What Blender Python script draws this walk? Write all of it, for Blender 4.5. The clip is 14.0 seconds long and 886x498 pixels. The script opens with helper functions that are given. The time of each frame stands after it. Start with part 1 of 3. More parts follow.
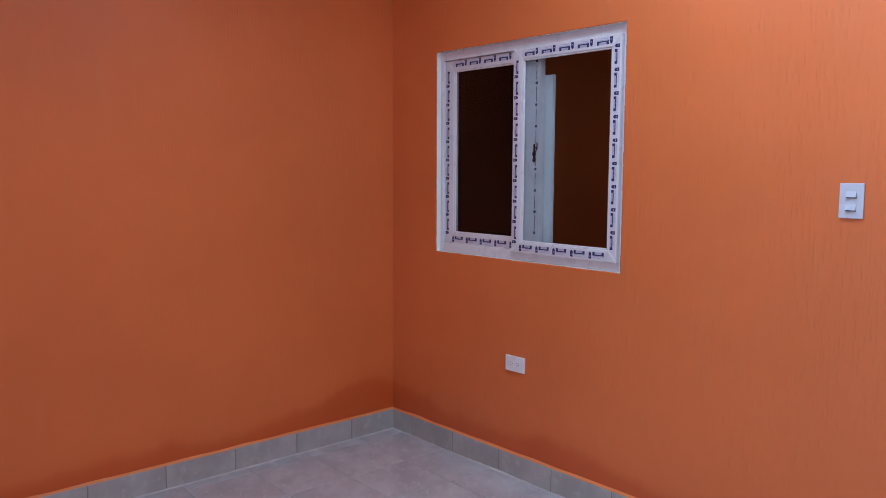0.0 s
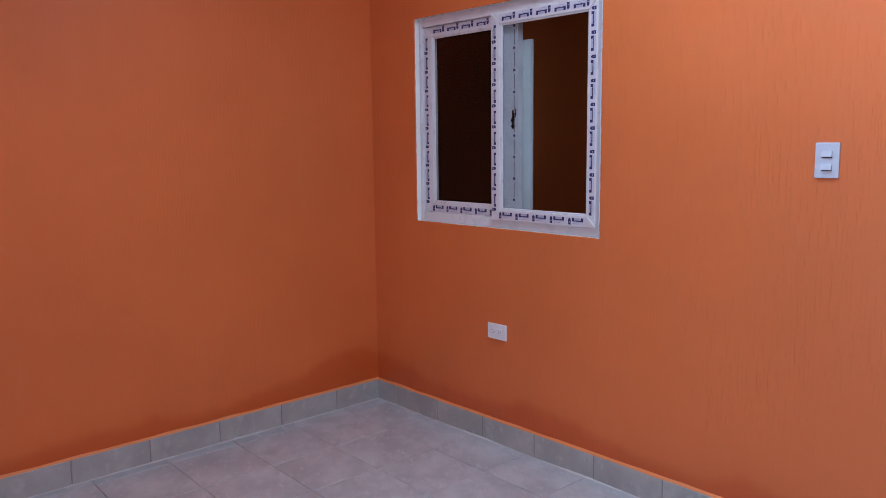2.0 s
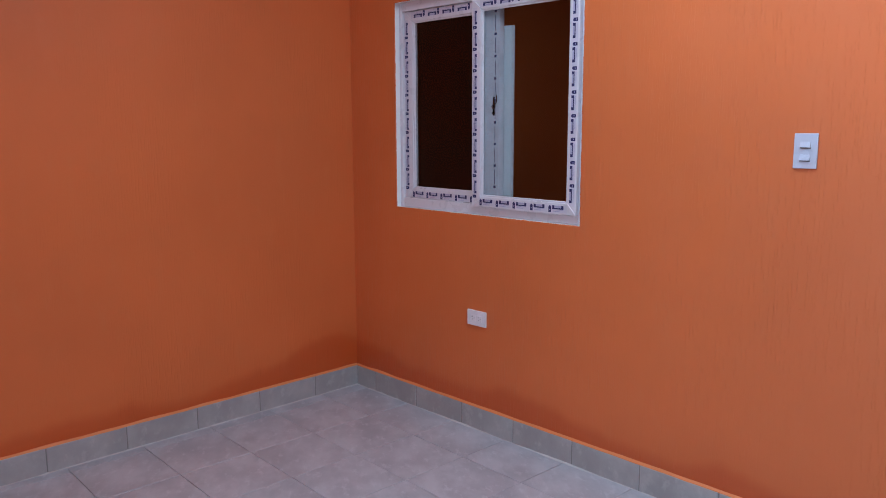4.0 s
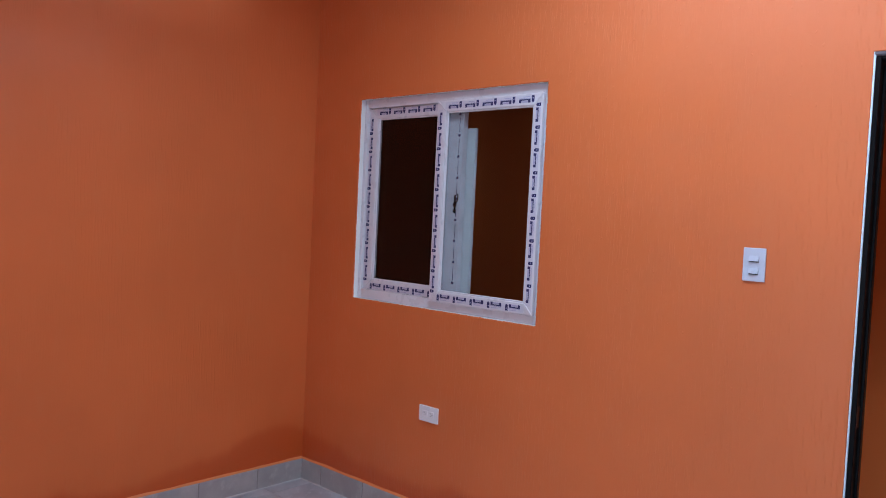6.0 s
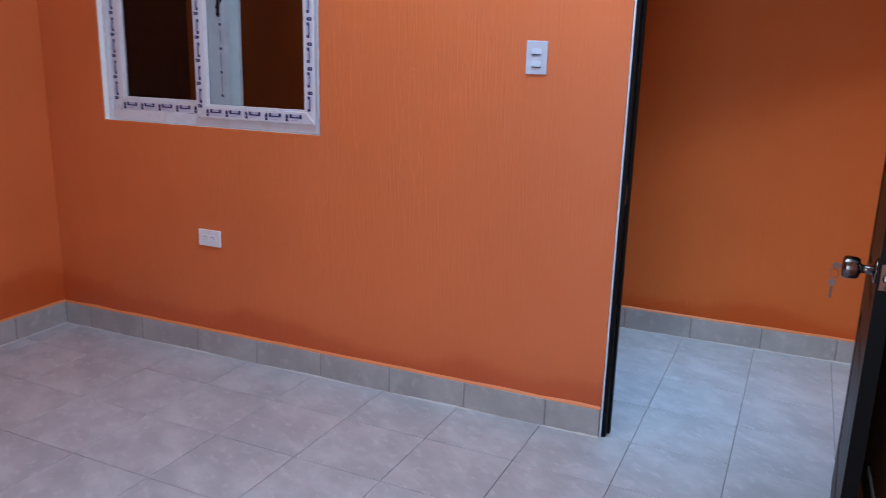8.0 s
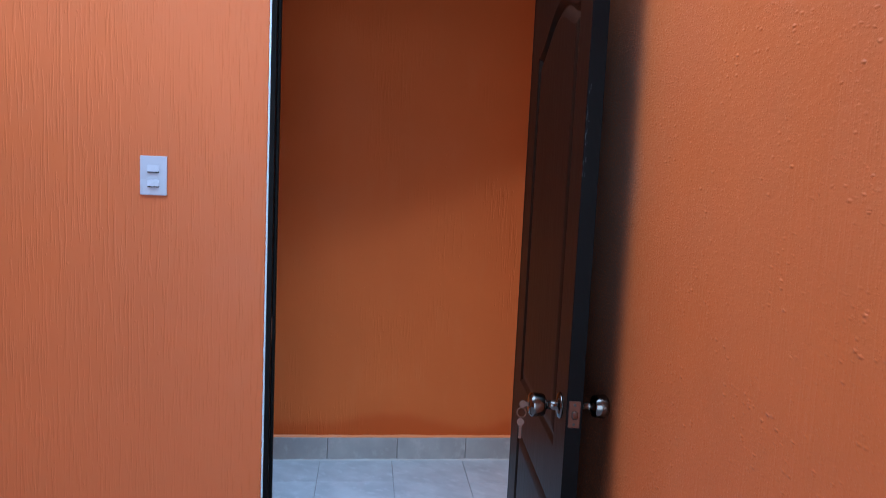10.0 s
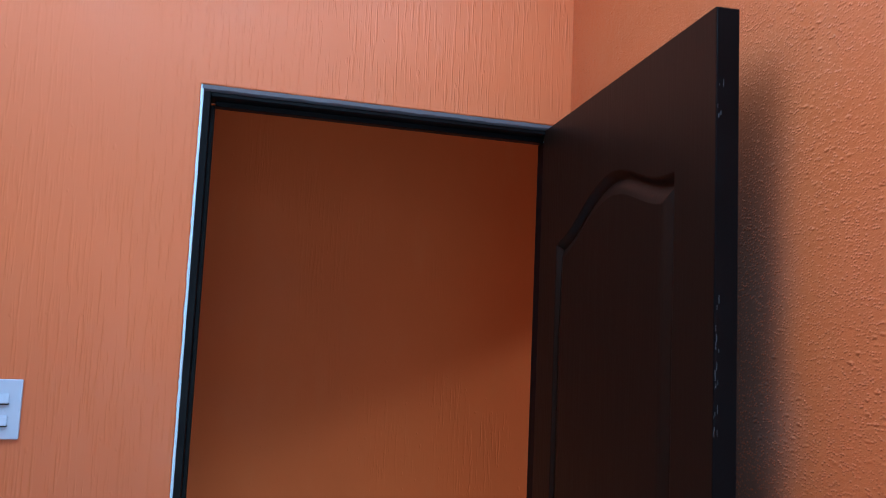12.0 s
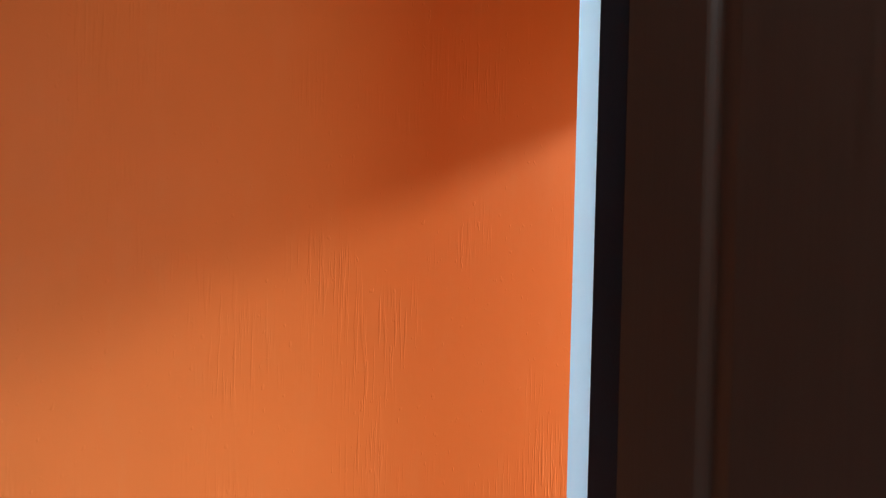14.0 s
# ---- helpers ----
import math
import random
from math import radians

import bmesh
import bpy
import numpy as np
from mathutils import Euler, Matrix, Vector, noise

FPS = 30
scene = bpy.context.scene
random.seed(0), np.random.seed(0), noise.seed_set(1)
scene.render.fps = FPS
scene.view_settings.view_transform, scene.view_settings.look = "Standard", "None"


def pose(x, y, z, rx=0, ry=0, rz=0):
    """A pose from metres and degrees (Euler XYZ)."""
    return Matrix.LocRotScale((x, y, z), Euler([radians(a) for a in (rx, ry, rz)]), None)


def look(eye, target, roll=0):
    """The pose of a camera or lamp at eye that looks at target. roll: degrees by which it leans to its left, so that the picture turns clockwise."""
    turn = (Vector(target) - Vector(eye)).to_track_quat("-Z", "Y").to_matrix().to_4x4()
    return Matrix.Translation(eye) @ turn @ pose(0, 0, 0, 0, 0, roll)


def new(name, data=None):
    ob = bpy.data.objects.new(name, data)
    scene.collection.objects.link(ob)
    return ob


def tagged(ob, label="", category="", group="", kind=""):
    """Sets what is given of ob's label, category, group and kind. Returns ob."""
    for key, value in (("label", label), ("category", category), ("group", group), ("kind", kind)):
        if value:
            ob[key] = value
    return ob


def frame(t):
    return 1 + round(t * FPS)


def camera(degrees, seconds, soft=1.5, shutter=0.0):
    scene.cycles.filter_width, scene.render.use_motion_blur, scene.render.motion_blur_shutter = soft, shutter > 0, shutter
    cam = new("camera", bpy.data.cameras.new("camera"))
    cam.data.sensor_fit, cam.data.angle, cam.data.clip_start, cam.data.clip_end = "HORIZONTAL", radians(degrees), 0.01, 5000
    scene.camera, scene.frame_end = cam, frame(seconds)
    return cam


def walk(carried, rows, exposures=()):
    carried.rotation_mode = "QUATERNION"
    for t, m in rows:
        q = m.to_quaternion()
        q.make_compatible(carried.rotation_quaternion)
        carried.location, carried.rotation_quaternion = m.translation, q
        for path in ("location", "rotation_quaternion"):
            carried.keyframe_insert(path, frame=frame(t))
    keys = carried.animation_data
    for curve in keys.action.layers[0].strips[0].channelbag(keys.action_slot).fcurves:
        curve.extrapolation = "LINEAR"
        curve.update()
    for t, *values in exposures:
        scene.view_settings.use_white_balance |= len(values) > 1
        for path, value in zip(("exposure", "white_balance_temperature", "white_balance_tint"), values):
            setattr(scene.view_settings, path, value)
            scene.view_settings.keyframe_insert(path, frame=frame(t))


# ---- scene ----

cam = camera(59.36, 14.0, soft=0.9, shutter=0.25)
# seconds, x, y, z, yaw, pitch, roll
PATH = [
    (0.0, 3.430, -2.660, 1.466, 48.55, -5.76, -0.28),
    (0.5, 3.435, -2.656, 1.461, 48.54, -6.05, -0.48),
    (1.0, 3.437, -2.648, 1.451, 48.35, -5.85, -0.48),
    (1.5, 3.435, -2.655, 1.453, 47.76, -6.58, 0.43),
    (2.0, 3.455, -2.610, 1.444, 47.83, -7.75, 0.66),
    (2.5, 3.446, -2.615, 1.449, 47.25, -8.29, 0.60),
    (4.8, 3.427, -2.618, 1.462, 45.68, -9.03, 0.33),
    (5.0, 3.420, -2.647, 1.461, 45.20, -7.35, -0.02),
    (5.5, 3.415, -2.651, 1.473, 44.05, -4.03, -1.34),
    (6.0, 3.415, -2.665, 1.484, 42.50, -2.34, -2.81),
    (6.5, 3.421, -2.609, 1.471, 40.06, -1.33, -3.55),
    (7.0, 3.358, -2.701, 1.451, 33.45, -4.18, -3.24),
    (7.5, 3.314, -2.765, 1.409, 29.62, -10.17, -2.21),
    (8.0, 3.246, -2.686, 1.376, 23.82, -14.03, -1.53),
    (8.5, 3.172, -2.573, 1.404, 14.86, -14.89, -2.30),
    (8.7, 3.133, -2.572, 1.402, 9.18, -14.48, -2.93),
    (10.8, 2.928, -2.079, 1.509, -8.76, -1.71, -2.62),
    (11.0, 2.905, -2.002, 1.520, -9.51, -0.70, -2.83),
    (11.5, 2.823, -1.861, 1.579, -12.52, 3.15, -3.29),
    (12.0, 2.826, -1.688, 1.571, -15.53, 5.67, -2.56),
    (12.5, 2.873, -1.424, 1.536, -16.57, 4.53, -2.17),
    (12.8, 2.909, -1.265, 1.496, -16.92, 3.91, -2.26),
    (13.0, 2.903, -1.153, 1.463, -19.84, 1.01, -1.88),
    (13.2, 2.884, -1.056, 1.423, -22.86, -1.22, -1.42),
    (13.6, 2.898, -0.859, 1.330, -26.13, -0.37, -0.96),
    (14.0, 2.965, -0.610, 1.381, -29.01, -0.75, -1.41),
]
EXPOSURE = [(0.0, 0.08, 6340, 10), (8.7, 0.10, 6260, 9), (10.8, 0.10, 5300, 1), (12.2, -0.08, 5200, -2), (12.5, 0.12, 6000, 2),
            (12.8, 0.75, 6700, 4), (13.2, 1.36, 6900, -3), (14.0, 1.32, 6900, -6)]
walk(cam, [(t, pose(x, y, z, 90 + p, r, w)) for t, x, y, z, w, p, r in PATH], EXPOSURE)

# ---- plan (metres) ----
ROOM_X, ROOM_Y, ROOM_H = 3.59, -3.5, 2.80      # right wall, back wall, ceiling
WALL_T = 0.156                                  # thickness of the wall between room and corridor
COR_Y = 1.278                                   # far wall of the corridor
COR_X0, COR_X1 = -0.25, 5.10                    # ends of the corridor's far wall, its outer door
WIN = (0.364, 1.529, 1.045, 2.067)              # window opening: x, x, z, z
DOOR = (2.740, 3.575, 0.0, 2.060)               # door opening
SKIRT = 0.112

# ---- world and large lights ----
world = bpy.data.worlds.new("sky")
scene.world = world
world.use_nodes = True
wn = world.node_tree
sky = wn.nodes.new("ShaderNodeTexSky")
sky.sky_type = 'NISHITA'
sky.sun_disc = False
sky.sun_elevation = radians(35)
sky.sun_rotation = radians(200)
wn.links.new(sky.outputs[0], wn.nodes["Background"].inputs[0])
wn.nodes["Background"].inputs[1].default_value = 0.08


def area_lamp(name, m, sx, sy, watts, color, spread=180):
    d = bpy.data.lights.new(name, 'AREA')
    d.shape, d.size, d.size_y, d.energy, d.color, d.spread = 'RECTANGLE', sx, sy, watts, color, radians(spread)
    ob = new(name, d)
    ob.matrix_world = m
    return ob


# daylight through the corridor's outer door, and fill lamps in openings out of view
FILL_GAP = (1.45, 3.52, -1.53, -0.47)           # invented openings for the overhead fill lamps: x, x, y, y
COR_FILL_GAP = (2.50, 3.10, 0.34, 0.76)
# fill from behind the camera, through an assumed opening in the south wall
area_lamp("south_fill", look((2.85, ROOM_Y + 0.06, 1.20), (2.5, 0.0, 1.1)), 1.25, 2.0, 30, (0.60, 0.79, 1.0))
# overhead fills, added to brighten the room and the corridor floor
area_lamp("roof_fill", pose(2.485, -1.00, ROOM_H + 0.10), 2.02, 1.00, 51, (0.58, 0.78, 1.0))
area_lamp("corridor_floor_fill", pose(2.80, 0.55, ROOM_H + 0.10), 0.50, 0.36, 3.8, (0.28, 0.63, 1.0), 44)
# warm fill added in the outer doorway, in place of bounced light
area_lamp("corridor_door_fill", look((COR_X1 + 0.10, 0.71, 1.03), (3.0, 0.71, 1.2)), 0.92, 1.9, 5.0, (1.0, 0.80, 0.58))
area_lamp("corridor_daylight", look((9.10, -0.50, 3.74), (4.0, 1.10, 1.6)), 0.8, 0.40, 185, (0.74, 0.85, 0.98))


# ---- materials ----
class Nodes:
    """Small wrapper round a node tree."""

    def __init__(self, name):
        self.mat = bpy.data.materials.new(name)
        self.mat.use_nodes = True
        self.t = self.mat.node_tree
        self.bsdf = self.t.nodes["Principled BSDF"]
        self.coord = self.t.nodes.new("ShaderNodeTexCoord").outputs["Object"]

    def link(self, a, b):
        self.t.links.new(a, b)

    def value(self, sock, v):
        if isinstance(v, (int, float)):
            sock.default_value = v
        elif isinstance(v, (tuple, list)):
            sock.default_value = (*v, 1.0) if len(v) == 3 and len(sock.default_value) == 4 else v
        else:
            self.link(v, sock)

    def mapped(self, scale=(1, 1, 1), vec=None):
        n = self.t.nodes.new("ShaderNodeMapping")
        self.link(vec or self.coord, n.inputs[0])
        n.inputs["Scale"].default_value = scale
        return n.outputs[0]

    def noise(self, scale, detail=3.0, rough=0.5, vec=None, stretch=(1, 1, 1)):
        n = self.t.nodes.new("ShaderNodeTexNoise")
        self.link(self.mapped(stretch, vec), n.inputs["Vector"])
        n.inputs["Scale"].default_value = scale
        n.inputs["Detail"].default_value = detail
        n.inputs["Roughness"].default_value = rough
        return n.outputs["Fac"]

    def cells(self, scale, stretch=(1, 1, 1)):
        """Distance to the nearest of scattered points, and a random value for each point."""
        n = self.t.nodes.new("ShaderNodeTexVoronoi")
        self.link(self.mapped(stretch), n.inputs["Vector"])
        n.inputs["Scale"].default_value = scale
        return n.outputs["Distance"], n.outputs["Color"]

    def math(self, op, a, b=0.0, clamp=False):
        n = self.t.nodes.new("ShaderNodeMath")
        n.operation, n.use_clamp = op, clamp
        self.value(n.inputs[0], a)
        self.value(n.inputs[1], b)
        return n.outputs[0]

    def ramp(self, v, lo, hi, a=0.0, b=1.0):
        n = self.t.nodes.new("ShaderNodeMapRange")
        n.interpolation_type = 'SMOOTHSTEP'
        self.value(n.inputs[0], v)
        for i, x in enumerate((lo, hi, a, b)):
            self.value(n.inputs[i + 1], x)
        return n.outputs[0]

    def mix(self, fac, a, b):
        n = self.t.nodes.new("ShaderNodeMix")
        n.data_type = 'RGBA'
        self.value(n.inputs[0], fac)
        self.value(n.inputs[6], a)
        self.value(n.inputs[7], b)
        return n.outputs[2]

    def axis(self, i):
        n = self.t.nodes.new("ShaderNodeSeparateXYZ")
        self.link(self.coord, n.inputs[0])
        return n.outputs[i]

    def random(self):
        return self.t.nodes.new("ShaderNodeObjectInfo").outputs["Random"]

    def bump(self, height, strength=0.4, dist=0.002):
        n = self.t.nodes.new("ShaderNodeBump")
        n.inputs["Strength"].default_value = strength
        n.inputs["Distance"].default_value = dist
        self.link(height, n.inputs["Height"])
        self.link(n.outputs[0], self.bsdf.inputs["Normal"])

    def done(self, color, rough=0.6, metal=0.0, spec=0.5):
        self.value(self.bsdf.inputs["Base Color"], color)
        self.value(self.bsdf.inputs["Roughness"], rough)
        self.value(self.bsdf.inputs["Metallic"], metal)
        self.bsdf.inputs["Specular IOR Level"].default_value = spec
        return self.mat


ORANGE = (0.65, 0.153, 0.042)


def wall_paint(name, comb=1.0, grit=0.0, spray_shade=False, gloss=0.45, patchy=(0.36, 0.64, 0.15), paint=ORANGE):
    """Orange emulsion on rendered plaster: combed vertical ridges, grit, damp marks above the skirting."""
    n = Nodes(name)
    fine = n.noise(125, 2.0, 0.5, stretch=(1, 1, 0.06))
    coarse = n.noise(70, 2.0, 0.6, stretch=(1, 1, 0.05))
    patch = n.noise(3.0, 3.0, stretch=(1, 1, 0.7))
    nib = n.ramp(n.noise(75, 1.0, 0.4, stretch=(1, 1, 0.5)), 0.70, 0.78)
    ridges = n.math('ADD', n.ramp(fine, 0.50, 0.66), n.math('MULTIPLY', n.ramp(coarse, 0.58, 0.74), 0.1))
    ridges = n.math('MULTIPLY', ridges, n.ramp(patch, patchy[0], patchy[1], patchy[2], 1.0))
    height = n.math('MULTIPLY', n.math('ADD', ridges, n.math('MULTIPLY', nib, 0.5)), comb)
    z = n.axis(2)
    y = n.axis(1)
    if grit:
        near = n.ramp(n.math('ADD', y, n.math('MULTIPLY', n.noise(3.0, 3.0), 0.5)), -0.95, -0.45, 0.22, 1.0)
        near = n.math('MAXIMUM', near, n.ramp(n.noise(4.0, 3.0), 0.58, 0.70, 0.0, 0.6))
        dist, rnd = n.cells(250)
        g = n.math('MULTIPLY', n.math('MULTIPLY', n.ramp(dist, 0.0, 0.60, 0.75, 0.0), n.ramp(rnd, 0.40, 0.70)), near)
        dist, rnd = n.cells(95, (1, 0.8, 1.5))
        lump = n.math('MULTIPLY', n.ramp(dist, 0.0, 0.55, 0.8, 0.0), n.ramp(rnd, 0.62, 0.80))
        lump = n.math('MULTIPLY', lump, n.ramp(n.noise(7.0, 4.0), 0.40, 0.66, 0.15, 1.0))
        lump = n.math('ADD', lump, n.math('MULTIPLY', n.noise(60, 5.0, 0.65, stretch=(1, 0.7, 1.4)), 0.5))
        height = n.math('ADD', height, n.math('MULTIPLY', n.math('ADD', g, lump), grit))
    height = n.math('ADD', height, n.math('MULTIPLY', n.noise(6, 3.0), 1.1))
    n.bump(height, 0.75, 0.0018)
    base = n.mix(n.ramp(n.noise(1.1, 3.0), 0.3, 0.7), tuple(c * 0.94 for c in paint), tuple(c * 1.05 for c in paint))
    base = n.mix(n.math('MULTIPLY', n.ramp(n.noise(14, 3.0, stretch=(1, 1, 0.25)), 0.5, 0.8), 0.15), base, (0.64, 0.20, 0.075))
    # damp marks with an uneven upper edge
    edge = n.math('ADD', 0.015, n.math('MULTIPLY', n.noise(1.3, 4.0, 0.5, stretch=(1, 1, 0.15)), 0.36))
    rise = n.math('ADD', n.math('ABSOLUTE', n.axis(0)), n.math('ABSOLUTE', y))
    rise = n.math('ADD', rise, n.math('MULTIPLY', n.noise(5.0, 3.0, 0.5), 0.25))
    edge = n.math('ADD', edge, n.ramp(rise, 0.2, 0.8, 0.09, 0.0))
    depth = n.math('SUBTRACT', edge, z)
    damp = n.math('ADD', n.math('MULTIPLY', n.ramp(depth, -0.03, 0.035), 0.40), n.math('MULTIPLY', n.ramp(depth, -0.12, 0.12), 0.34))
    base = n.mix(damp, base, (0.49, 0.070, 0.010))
    if spray_shade:
        # speckled overspray beside the door, with the leaf's shade painted into its colour
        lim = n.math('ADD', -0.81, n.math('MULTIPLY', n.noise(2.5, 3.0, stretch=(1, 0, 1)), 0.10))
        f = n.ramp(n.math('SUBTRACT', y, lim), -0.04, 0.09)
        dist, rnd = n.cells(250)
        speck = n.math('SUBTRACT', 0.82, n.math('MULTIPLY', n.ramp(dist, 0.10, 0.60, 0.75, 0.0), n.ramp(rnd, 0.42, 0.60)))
        # near-black low down: shade behind the leaf, put into the colour
        low_shade = n.ramp(n.math('ADD', z, n.math('MULTIPLY', n.noise(3.0, 3.0), 0.4)), 0.95, 1.75, 1.0, 0.0)
        base = n.mix(n.math('MULTIPLY', n.math('MULTIPLY', f, speck), n.ramp(z, 1.60, 2.08, 1.0, 0.06)), base, n.mix(low_shade, (0.19, 0.125, 0.100), (0.050, 0.036, 0.031)))
    return n.done(base, n.ramp(n.noise(6, 2.0), 0.3, 0.7, 0.44, 0.56), spec=gloss)


def plain(name, color, rough=0.5, metal=0.0, vary=0.06, scale=8.0, bump=0.0, bscale=60.0, spec=0.5):
    n = Nodes(name)
    dark, light = tuple(c * (1 - vary) for c in color), tuple(min(1, c * (1 + vary)) for c in color)
    if bump:
        n.bump(n.noise(bscale, 3.0), 0.5, bump)
    return n.done(n.mix(n.noise(scale, 4.0), dark, light), n.ramp(n.noise(scale * 2, 2.0), 0.2, 0.8, max(0.02, rough - 0.06), rough + 0.06), metal, spec)


def tile_material(name, a, b, vein):
    n = Nodes(name)
    r = n.random()
    shift = n.t.nodes.new("ShaderNodeVectorMath")
    shift.operation = 'ADD'
    comb = n.t.nodes.new("ShaderNodeCombineXYZ")
    n.link(n.math('MULTIPLY', r, 37.0), comb.inputs[0])
    n.link(n.math('MULTIPLY', r, 61.0), comb.inputs[1])
    n.link(n.coord, shift.inputs[0])
    n.link(comb.outputs[0], shift.inputs[1])
    v = shift.outputs[0]
    turn = n.t.nodes.new("ShaderNodeMapping")
    n.link(v, turn.inputs[0])
    turn.inputs["Rotation"].default_value = (0, 0, radians(35))
    v = turn.outputs[0]
    c = n.mix(n.ramp(n.noise(6, 4.0, 0.55, v, (1, 1.4, 1)), 0.32, 0.68), a, b)
    c = n.mix(n.math('MULTIPLY', n.ramp(n.noise(3.4, 4.0, 0.55, v, (1, 1.3, 1)), 0.42, 0.68), 0.50), c, vein)
    c = n.mix(n.math('MULTIPLY', n.ramp(n.noise(15, 5.0, 0.62, v, (1, 1.8, 1)), 0.52, 0.70), 0.55), c, tuple(min(0.8, x * 1.16) for x in b))
    c = n.mix(n.math('MULTIPLY', n.ramp(n.noise(60, 3.0, 0.6, v), 0.60, 0.74), 0.25), c, vein)
    c = n.mix(n.math('MULTIPLY', r, 0.10), c, tuple(x * 0.8 for x in a))
    return n.done(c, n.ramp(n.noise(4, 1.0, 0.5, v), 0.3, 0.7, 0.34, 0.42), spec=0.5)


def wood_dark(name):
    n = Nodes(name)
    g = n.noise(26, 4.0, 0.6, stretch=(6, 6, 0.25))
    n.bump(n.noise(160, 2.0, 0.5, stretch=(1, 1, 0.04)), 0.25, 0.0006)
    return n.done(n.mix(g, (0.0120, 0.0051, 0.0032), (0.0190, 0.0083, 0.0053)), n.ramp(g, 0.2, 0.8, 0.38, 0.46), spec=0.13)


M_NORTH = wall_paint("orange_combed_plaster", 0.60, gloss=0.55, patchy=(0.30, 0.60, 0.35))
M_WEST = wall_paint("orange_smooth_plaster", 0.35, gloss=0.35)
M_EAST = wall_paint("orange_gritty_plaster", 0.2, 2.2, spray_shade=True, gloss=0.5)
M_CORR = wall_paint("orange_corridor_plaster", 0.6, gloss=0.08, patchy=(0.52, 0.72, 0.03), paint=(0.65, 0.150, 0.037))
# near-black colour stands in for darkness seen through the left pane
M_DARK = plain("recess_shade", (0.045, 0.04, 0.036), 0.9)
M_WHITE = plain("white_filler", (0.80, 0.80, 0.79), 0.7, bump=0.0008, bscale=90)
M_PALE = plain("pale_blue_primer", (0.62, 0.79, 0.91), 0.65, bump=0.0006, bscale=90)
M_PVC = plain("white_pvc", (0.64, 0.615, 0.655), 0.30, vary=0.03)
M_GREYPVC = plain("weathered_pvc", (0.62, 0.66, 0.68), 0.45, vary=0.05)
M_TAPE = plain("lilac_film", (0.57, 0.55, 0.62), 0.35, vary=0.04, scale=30)
M_INK = plain("blue_ink", (0.012, 0.016, 0.095), 0.45, vary=0.1)
M_INK2 = plain("pale_ink", (0.36, 0.36, 0.50), 0.45, vary=0.1)
M_PLATE = plain("white_plastic", (0.74, 0.73, 0.76), 0.28, vary=0.02)
M_SWITCH = plain("cool_white_plastic", (0.50, 0.54, 0.64), 0.25, vary=0.02)
M_SLOT = plain("dark_slot", (0.03, 0.03, 0.03), 0.5)
M_TILE = tile_material("floor_tile", (0.395, 0.405, 0.435), (0.51, 0.52, 0.55), (0.335, 0.34, 0.37))
M_SKIRT = tile_material("skirting_tile", (0.34, 0.328, 0.325), (0.42, 0.405, 0.40), (0.28, 0.268, 0.262))
M_GROUT = plain("grout", (0.24, 0.225, 0.22), 0.9, vary=0.15, scale=20, bump=0.0008)
M_PALEGROUT = plain("pale_grout", (0.52, 0.50, 0.49), 0.9, vary=0.2, scale=25, bump=0.0008)
M_CEIL = plain("ceiling_paint", (0.74, 0.73, 0.71), 0.85, bump=0.0006)
M_FRAME = plain("black_brown_enamel", (0.0036, 0.0036, 0.0046), 0.42, spec=0.09, vary=0.3, scale=12, bump=0.0004, bscale=40)
M_DOOR = wood_dark("dark_stained_wood")
M_CHROME = plain("satin_chrome", (0.15, 0.135, 0.13), 0.13, 1.0, vary=0.05)
M_BRASS = plain("copper_toned_steel", (0.15, 0.070, 0.052), 0.42, 1.0, vary=0.1)
M_KEY = plain("tarnished_key_metal", (0.15, 0.070, 0.050), 0.42, spec=0.4)
M_OUT = plain("dull_concrete", (0.36, 0.35, 0.33), 0.9, bump=0.002)
g = Nodes("window_glass")
g.bsdf.inputs["Transmission Weight"].default_value = 1.0
g.bsdf.inputs["IOR"].default_value = 1.30
M_GLASS = g.done((0.53, 0.53, 0.54), 0.0)


# ---- mesh helpers ----
def add_box(bm, x0, x1, y0, y1, z0, z1, bevel=0.0, segs=1):
    r = bmesh.ops.create_cube(bm, size=1.0, matrix=Matrix.LocRotScale(((x0 + x1) / 2, (y0 + y1) / 2, (z0 + z1) / 2), None, (abs(x1 - x0), abs(y1 - y0), abs(z1 - z0))))
    if bevel:
        es = list({e for v in r["verts"] for e in v.link_edges})
        bmesh.ops.bevel(bm, geom=es, offset=bevel, segments=segs, profile=0.6, affect='EDGES')
    return r["verts"]


def add_lathe(bm, profile, m, n=28):
    """Turn (radius, height) pairs about z, then place by m."""
    rings = []
    for rad, h in profile:
        rings.append([bm.verts.new(m @ Vector((rad * math.cos(2 * math.pi * i / n), rad * math.sin(2 * math.pi * i / n), h))) for i in range(n)])
    for a, b in zip(rings, rings[1:]):
        for i in range(n):
            bm.faces.new((a[i], a[(i + 1) % n], b[(i + 1) % n], b[i]))
    bm.faces.new(list(reversed(rings[0])))
    bm.faces.new(rings[-1])


def add_ring(bm, big, thin, m, n=22, k=6):
    """An open wire ring about z, placed by m."""
    grid = [[bm.verts.new(m @ Vector(((big + thin * math.cos(2 * math.pi * j / k)) * math.cos(2 * math.pi * i / n), (big + thin * math.cos(2 * math.pi * j / k)) * math.sin(2 * math.pi * i / n), thin * math.sin(2 * math.pi * j / k)))) for j in range(k)] for i in range(n)]
    for i in range(n):
        for j in range(k):
            bm.faces.new((grid[i][j], grid[(i + 1) % n][j], grid[(i + 1) % n][(j + 1) % k], grid[i][(j + 1) % k]))


